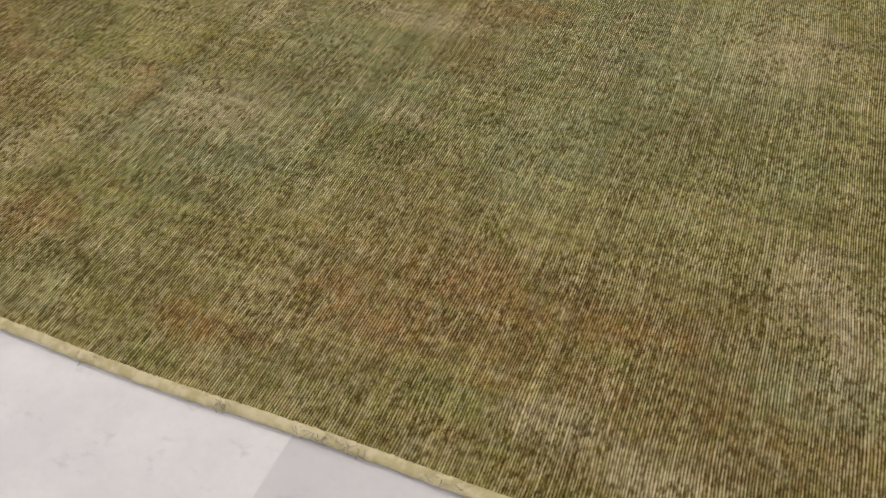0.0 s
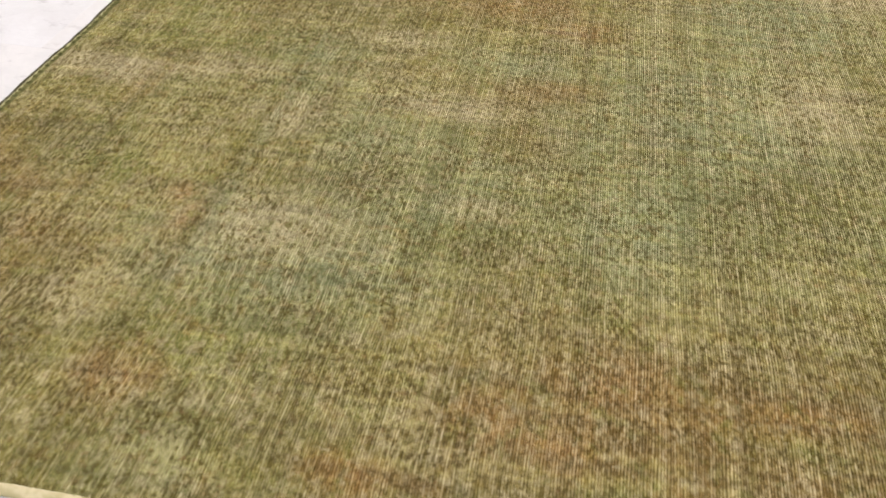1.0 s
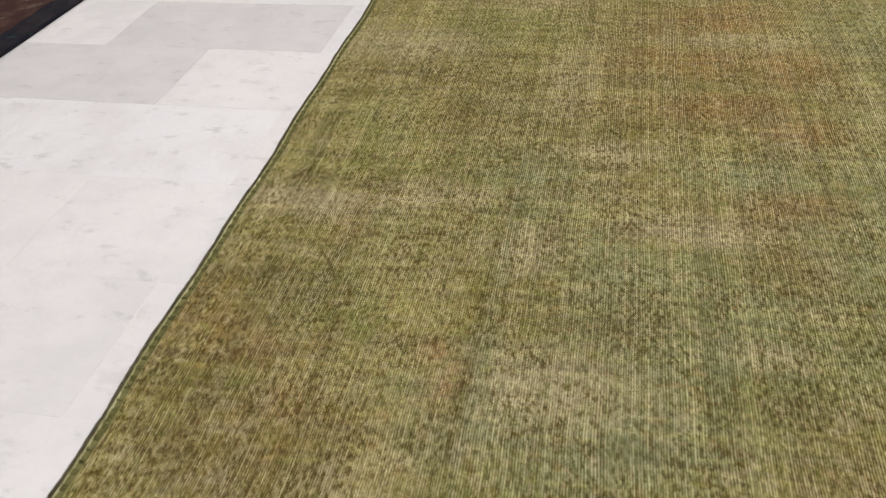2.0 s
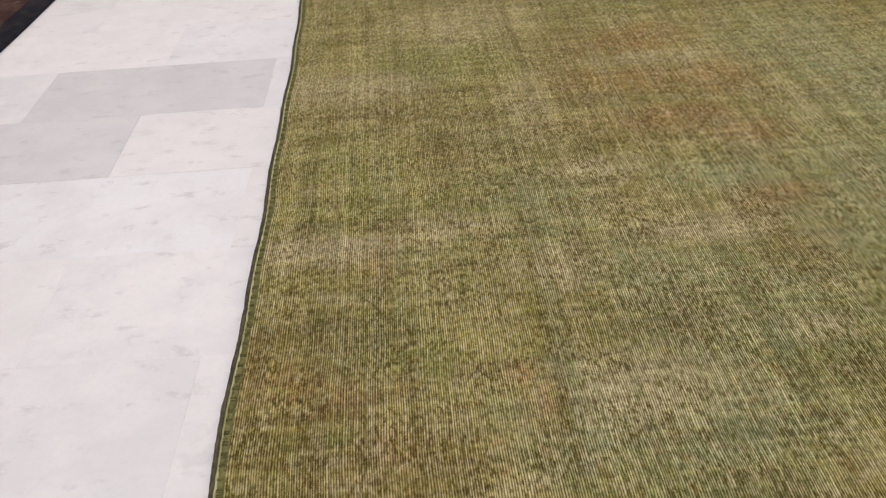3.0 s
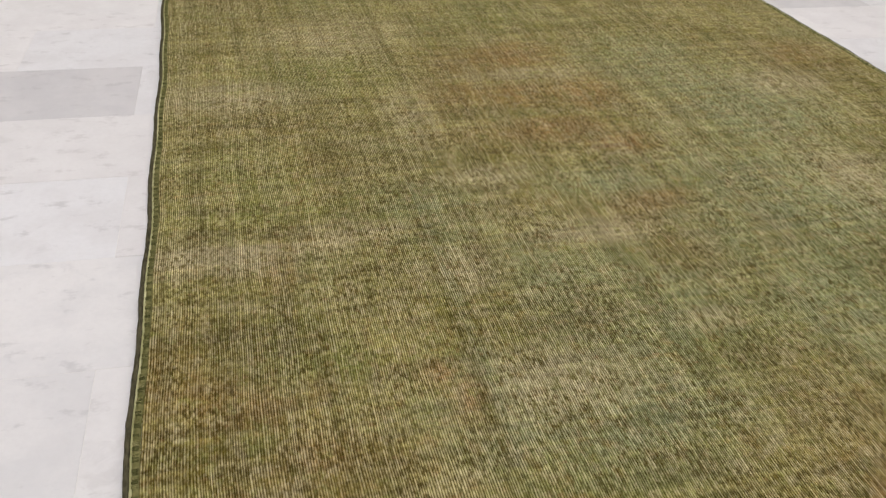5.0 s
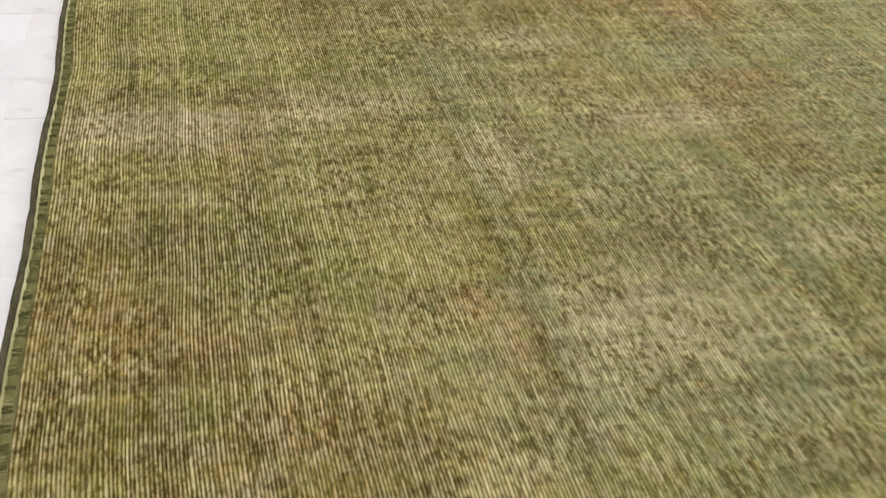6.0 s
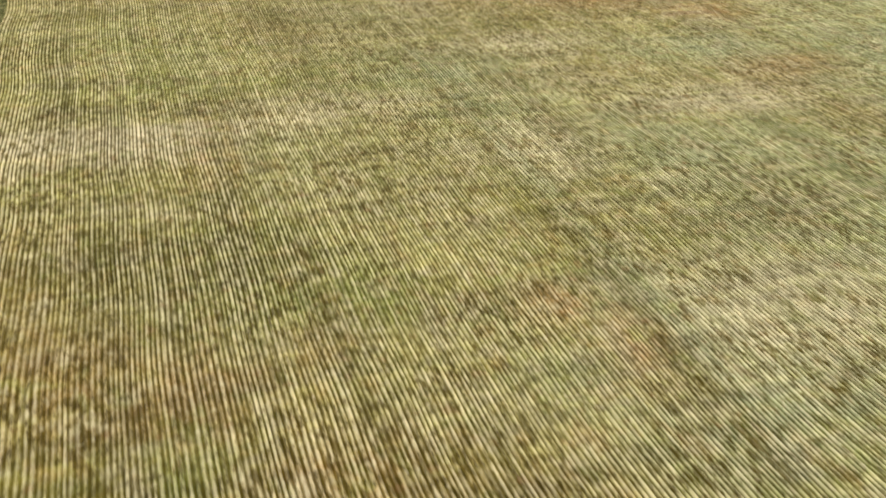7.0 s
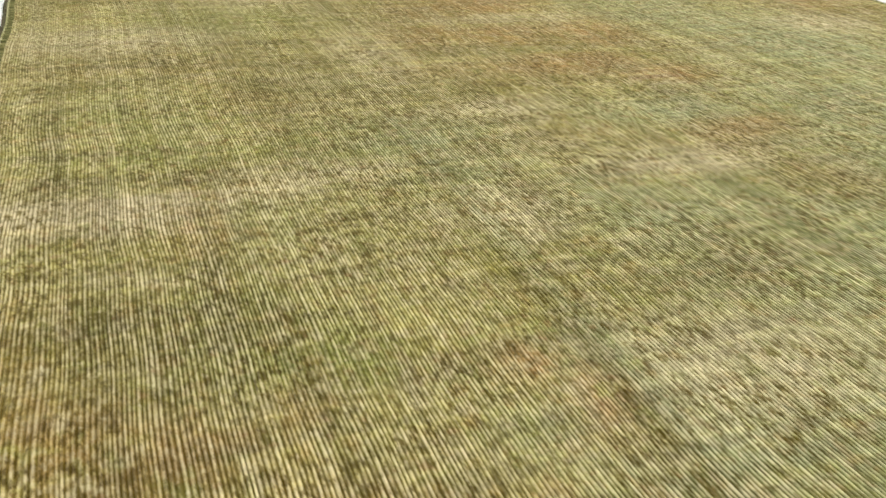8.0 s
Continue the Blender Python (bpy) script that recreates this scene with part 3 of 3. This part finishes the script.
def selvedge(side):
    """The overcast long edge: a dark cord, a pale thread and a band with ladder stitches."""
    base = 0.0 if side < 0 else RUG_W
    sgn = 1 if side < 0 else -1

    def drift(y):
        return sway(y) + bend(base, y)

    ys = np.arange(0.0, RUG_L + 0.001, 0.006)

    def line(off, z, rough=0.0):
        return [(base + sgn * off + drift(y) + rough * noise.noise(Vector((y * 60, off * 90, 1))), y, z + swell(base, y) * 0.5) for y in ys]

    v, f = tube(line(0.0045, 0.0062, 0.0008), lambda i: 0.0046 + 0.0002 * math.sin(i * 2.1) + 0.0005 * math.sin(i * 0.37), 8, 1.1)
    cord = mesh_object("selvedge", v, f, CORD, rug, "dark olive overcast edge cord", True)
    v, f = tube(line(0.0102, 0.0094, 0.0005), lambda i: 0.0020 + 0.0003 * math.sin(i * 1.3), 6)
    mesh_object("edge_thread", v, f, PALE_YARN, cord, "pale green thread", True)
    rows = []
    quads = []
    offs = (0.0105, 0.0125, 0.0160, 0.0195, BAND_W + 0.001)
    zs = (0.0075, 0.0098, 0.0103, 0.0098, 0.0085)
    for j, y in enumerate(ys):
        for o, z in zip(offs, zs):
            rows.append((base + sgn * o + drift(y), y, z + swell(base, y) * 0.5 + 0.0004 * math.sin(j * 1.9)))
    for j in range(len(ys) - 1):
        for k in range(4):
            a = j * 5 + k
            quads.append((a, a + 1, a + 6, a + 5))
    band = mesh_object("selvedge_band", rows, quads, BAND, cord, "dark green woven edge band", True)
    rng = random.Random(11 + side)
    # satin stitches laid across the band: bundles of fine threads, pale and dark by turns
    for name, yarn, words, start, gaps in (("pale_stitches", STITCH, "pale ladder stitches", 0.010, (0.010, 0.014, 0.022, 0.034)),
                                           ("dark_stitches", DARK_STITCH, "dark green ladder stitches", 0.017, (0.012, 0.016, 0.020))):
        y, v_all, f_all = start, [], []
        while y < RUG_L - 0.02:
            for _ in range(rng.choice((3, 4, 5, 7))):
                lean, z = rng.uniform(-0.001, 0.001), 0.0104 + rng.uniform(0, 0.0004)
                pts = [(base + sgn * o + drift(y), y + lean * k, z + swell(base, y) * 0.5) for k, o in enumerate((0.0112, 0.0135, 0.0165, 0.0200))]
                v, f = tube(pts, rng.uniform(0.0005, 0.0008), 5)
                k = len(v_all)
                v_all += v
                f_all += [tuple(i + k for i in q) for q in f]
                y += rng.uniform(0.0011, 0.0016)
            y += rng.choice(gaps)
        tagged(mesh_object(name, v_all, f_all, yarn, cord, words, True), kind="stuff")


selvedge(-1)
selvedge(1)


def end_binding(y_base, sgn):
    """A cream woven tape that folds over the short end."""
    rng = random.Random(5 + sgn)
    xs = np.arange(0.0, RUG_W + 0.001, 0.003)
    profile = ((0.0020, 0.0094), (0.0000, 0.0106), (-0.0045, 0.0098), (-0.0090, 0.0078), (-0.0130, 0.0050), (-0.0126, 0.0034))
    rows, quads = [], []
    for i, x in enumerate(xs):
        worn = 0.0016 * noise.noise(Vector((x * 30, 3.0, sgn))) + 0.0016 * noise.noise(Vector((x * 110, 5.0, sgn)))
        for k, (o, z) in enumerate(profile):
            edge = worn * (1.0 if k > 2 else 0.4)
            rows.append((x + rng.uniform(-0.0008, 0.0008), y_base + sgn * (o + end_edge(x) + edge), z + rng.uniform(-0.0006, 0.0006) + swell(x, 0) * 0.5))
    m = len(profile)
    for i in range(len(xs) - 1):
        for k in range(m - 1):
            a = i * m + k
            quads.append((a, a + 1, a + m + 1, a + m))
    ob = mesh_object("end_binding", rows, quads, CREAM, rug, "cream woven end binding, slightly frayed", True)
    v_all, f_all = [], []
    for c, num in ((0.962, 20), (1.075, 6), (1.10, 14), (1.125, 12), (1.145, 7), (1.24, 6), (1.27, 5), (0.76, 4), (1.6, 5), (0.3, 4)):
        for _ in range(num):
            x, a, l = c + rng.gauss(0, 0.008), rng.uniform(-2.6, 2.6), rng.uniform(0.004, 0.013)
            y0 = -0.007 + rng.uniform(-0.005, 0.007)
            pts = [(x + math.sin(a) * l * t, y_base + sgn * (y0 + end_edge(x) - math.cos(a) * l * t), 0.0102 + 0.0015 * math.sin(t * 3) - 0.004 * t) for t in (0, 0.35, 0.7, 1.0)]
            v, f = tube(pts, 0.0006, 4)
            k = len(v_all)
            v_all += v
            f_all += [tuple(i + k for i in q) for q in f]
    tagged(mesh_object("frayed_threads", v_all, f_all, FRAY, ob, "loose greyish frayed threads", True), kind="stuff")


end_binding(0.0, 1)
end_binding(RUG_L, -1)

# ---- the second rug, dark, beside the first ----
dark_rug = tagged(new("dark_rug"), "dark maroon rug with a navy border lying on the tiled floor", "rug")


def dark_sheet(name, x0, x1, y0, y1, z, material, label):
    rows, quads = [], []
    nx, ny = max(2, round((x1 - x0) / 0.03)), max(2, round((y1 - y0) / 0.03))
    for j in range(ny + 1):
        for i in range(nx + 1):
            x, y = x0 + (x1 - x0) * i / nx, y0 + (y1 - y0) * j / ny
            drop = 0.006 if i in (0, nx) and name == "border" and x > -0.01 else 0.0
            rows.append((x, y, z - drop + 0.0015 * noise.noise(Vector((x * 8, y * 8, 0)))))
    for j in range(ny):
        for i in range(nx):
            a = j * (nx + 1) + i
            quads.append((a, a + 1, a + nx + 2, a + nx + 1))
    return mesh_object(name, rows, quads, material, dark_rug, label, True)


# its long edge is local x = 0, its pile lies towards -x
dark_sheet("border", -0.075, 0.0, -1.7, 1.7, 0.011, DARK_BORDER, "navy border")
dark_sheet("field", -1.55, -0.075, -1.7, 1.7, 0.0115, DARK_FIELD, "maroon patterned pile")
v, f = tube([(0.002 + 0.0015 * math.sin(y * 9), y, 0.005) for y in np.arange(-1.7, 1.71, 0.02)], 0.0055, 7)
mesh_object("selvedge", v, f, DARK_BORDER, dark_rug, "black overcast edge", True)
back = bmesh.new()
box(back, -1.55, -0.004, -1.7, 1.7, 0.001, 0.008)
part("backing", back, DARK_BORDER, dark_rug)
dark_rug.matrix_world = pose(-0.90, 2.1, 0.0, 0, 0, -3.2)


# ---- the floor: marble tiles in running bond ----
floor = tagged(part("floor", box(bmesh.new(), ROOM_X0, ROOM_X1, ROOM_Y0, ROOM_Y1, -0.15, -0.0006), GROUT),
               "white and grey marble tile floor with thin joints", "floor", kind="structure")
TILE_L, TILE_W, JOINT, TURN = 0.610, 0.3075, 0.0007, -1.0
# corner of the lattice, on the rug's long edge
CX, CY = -0.058, 0.985
# rows that slipped along their length when they were laid
SLIP = {-4: -0.085, 1: -0.014, 3: -0.022, 2: -0.012}
GREY = {(-1, 2), (-2, 1), (-1, 6), (3, 4), (4, 3), (2, -4), (4, -2), (-3, 4), (5, 6)}


PALE_GREY = {(-2, 2), (-1, -1), (-2, -2), (-1, -2), (-1, -3), (1, -4)}


def tile_mesh(material):
    w, l, b, z0 = TILE_L / 2 - JOINT / 2, TILE_W / 2 - JOINT / 2, 0.0005, -0.012
    rings = [(w, l, z0), (w, l, -b), (w - b, l - b, 0.0)]
    verts = [(sx * x, sy * y, z) for x, y, z in rings for sx, sy in ((-1, -1), (1, -1), (1, 1), (-1, 1))]
    faces = [(8, 9, 10, 11)]
    for r in (0, 4):
        for k in range(4):
            faces.append((r + k, r + (k + 1) % 4, r + 4 + (k + 1) % 4, r + 4 + k))
    me = bpy.data.meshes.new("tile")
    me.from_pydata(verts, [], faces)
    me.materials.append(material)
    return me


TILE_MESHES = [tile_mesh(m) for m in MARBLES]
spin = Matrix.Rotation(radians(TURN), 4, "Z")
rng = random.Random(3)
rest = [[], [], [], []]
for row in range(-16, 20):
    for col in range(-9, 12):
        lx = (col + 0.5) * TILE_L + (TILE_L / 2 if row % 2 else 0.0) + SLIP.get(row, 0.0)
        ly = (row + 0.5) * TILE_W
        m = Matrix.Translation((CX, CY, 0)) @ spin @ Matrix.Translation((lx, ly, 0))
        x, y, _ = m.translation
        draw, tip = rng.random(), rng.uniform(-0.0004, 0.0004)
        if not (ROOM_X0 + 0.36 < x < ROOM_X1 - 0.36 and ROOM_Y0 + 0.2 < y < ROOM_Y1 - 0.2):
            continue
        kind = 2 if (col, row) in GREY else 3 if (col, row) in PALE_GREY or draw > 0.88 else 1 if draw < 0.35 else 0
        near = -1.6 < x < 3.2 and -0.8 < y < 4.2
        if near:
            ob = new("tile", TILE_MESHES[kind])
            ob.parent = floor
            ob.matrix_world = m @ Matrix.Translation((0, 0, tip))
        else:
            rest[kind].append(m)
for kind, ms in enumerate(rest):
    src = TILE_MESHES[kind]
    co = [v.co.copy() for v in src.vertices]
    fs = [tuple(p.vertices) for p in src.polygons]
    verts, faces = [], []
    for m in ms:
        k = len(verts)
        verts += [tuple(m @ c) for c in co]
        faces += [tuple(i + k for i in q) for q in fs]
    if verts:
        tagged(mesh_object("far_tiles", verts, faces, MARBLES[kind], floor), kind="stuff")
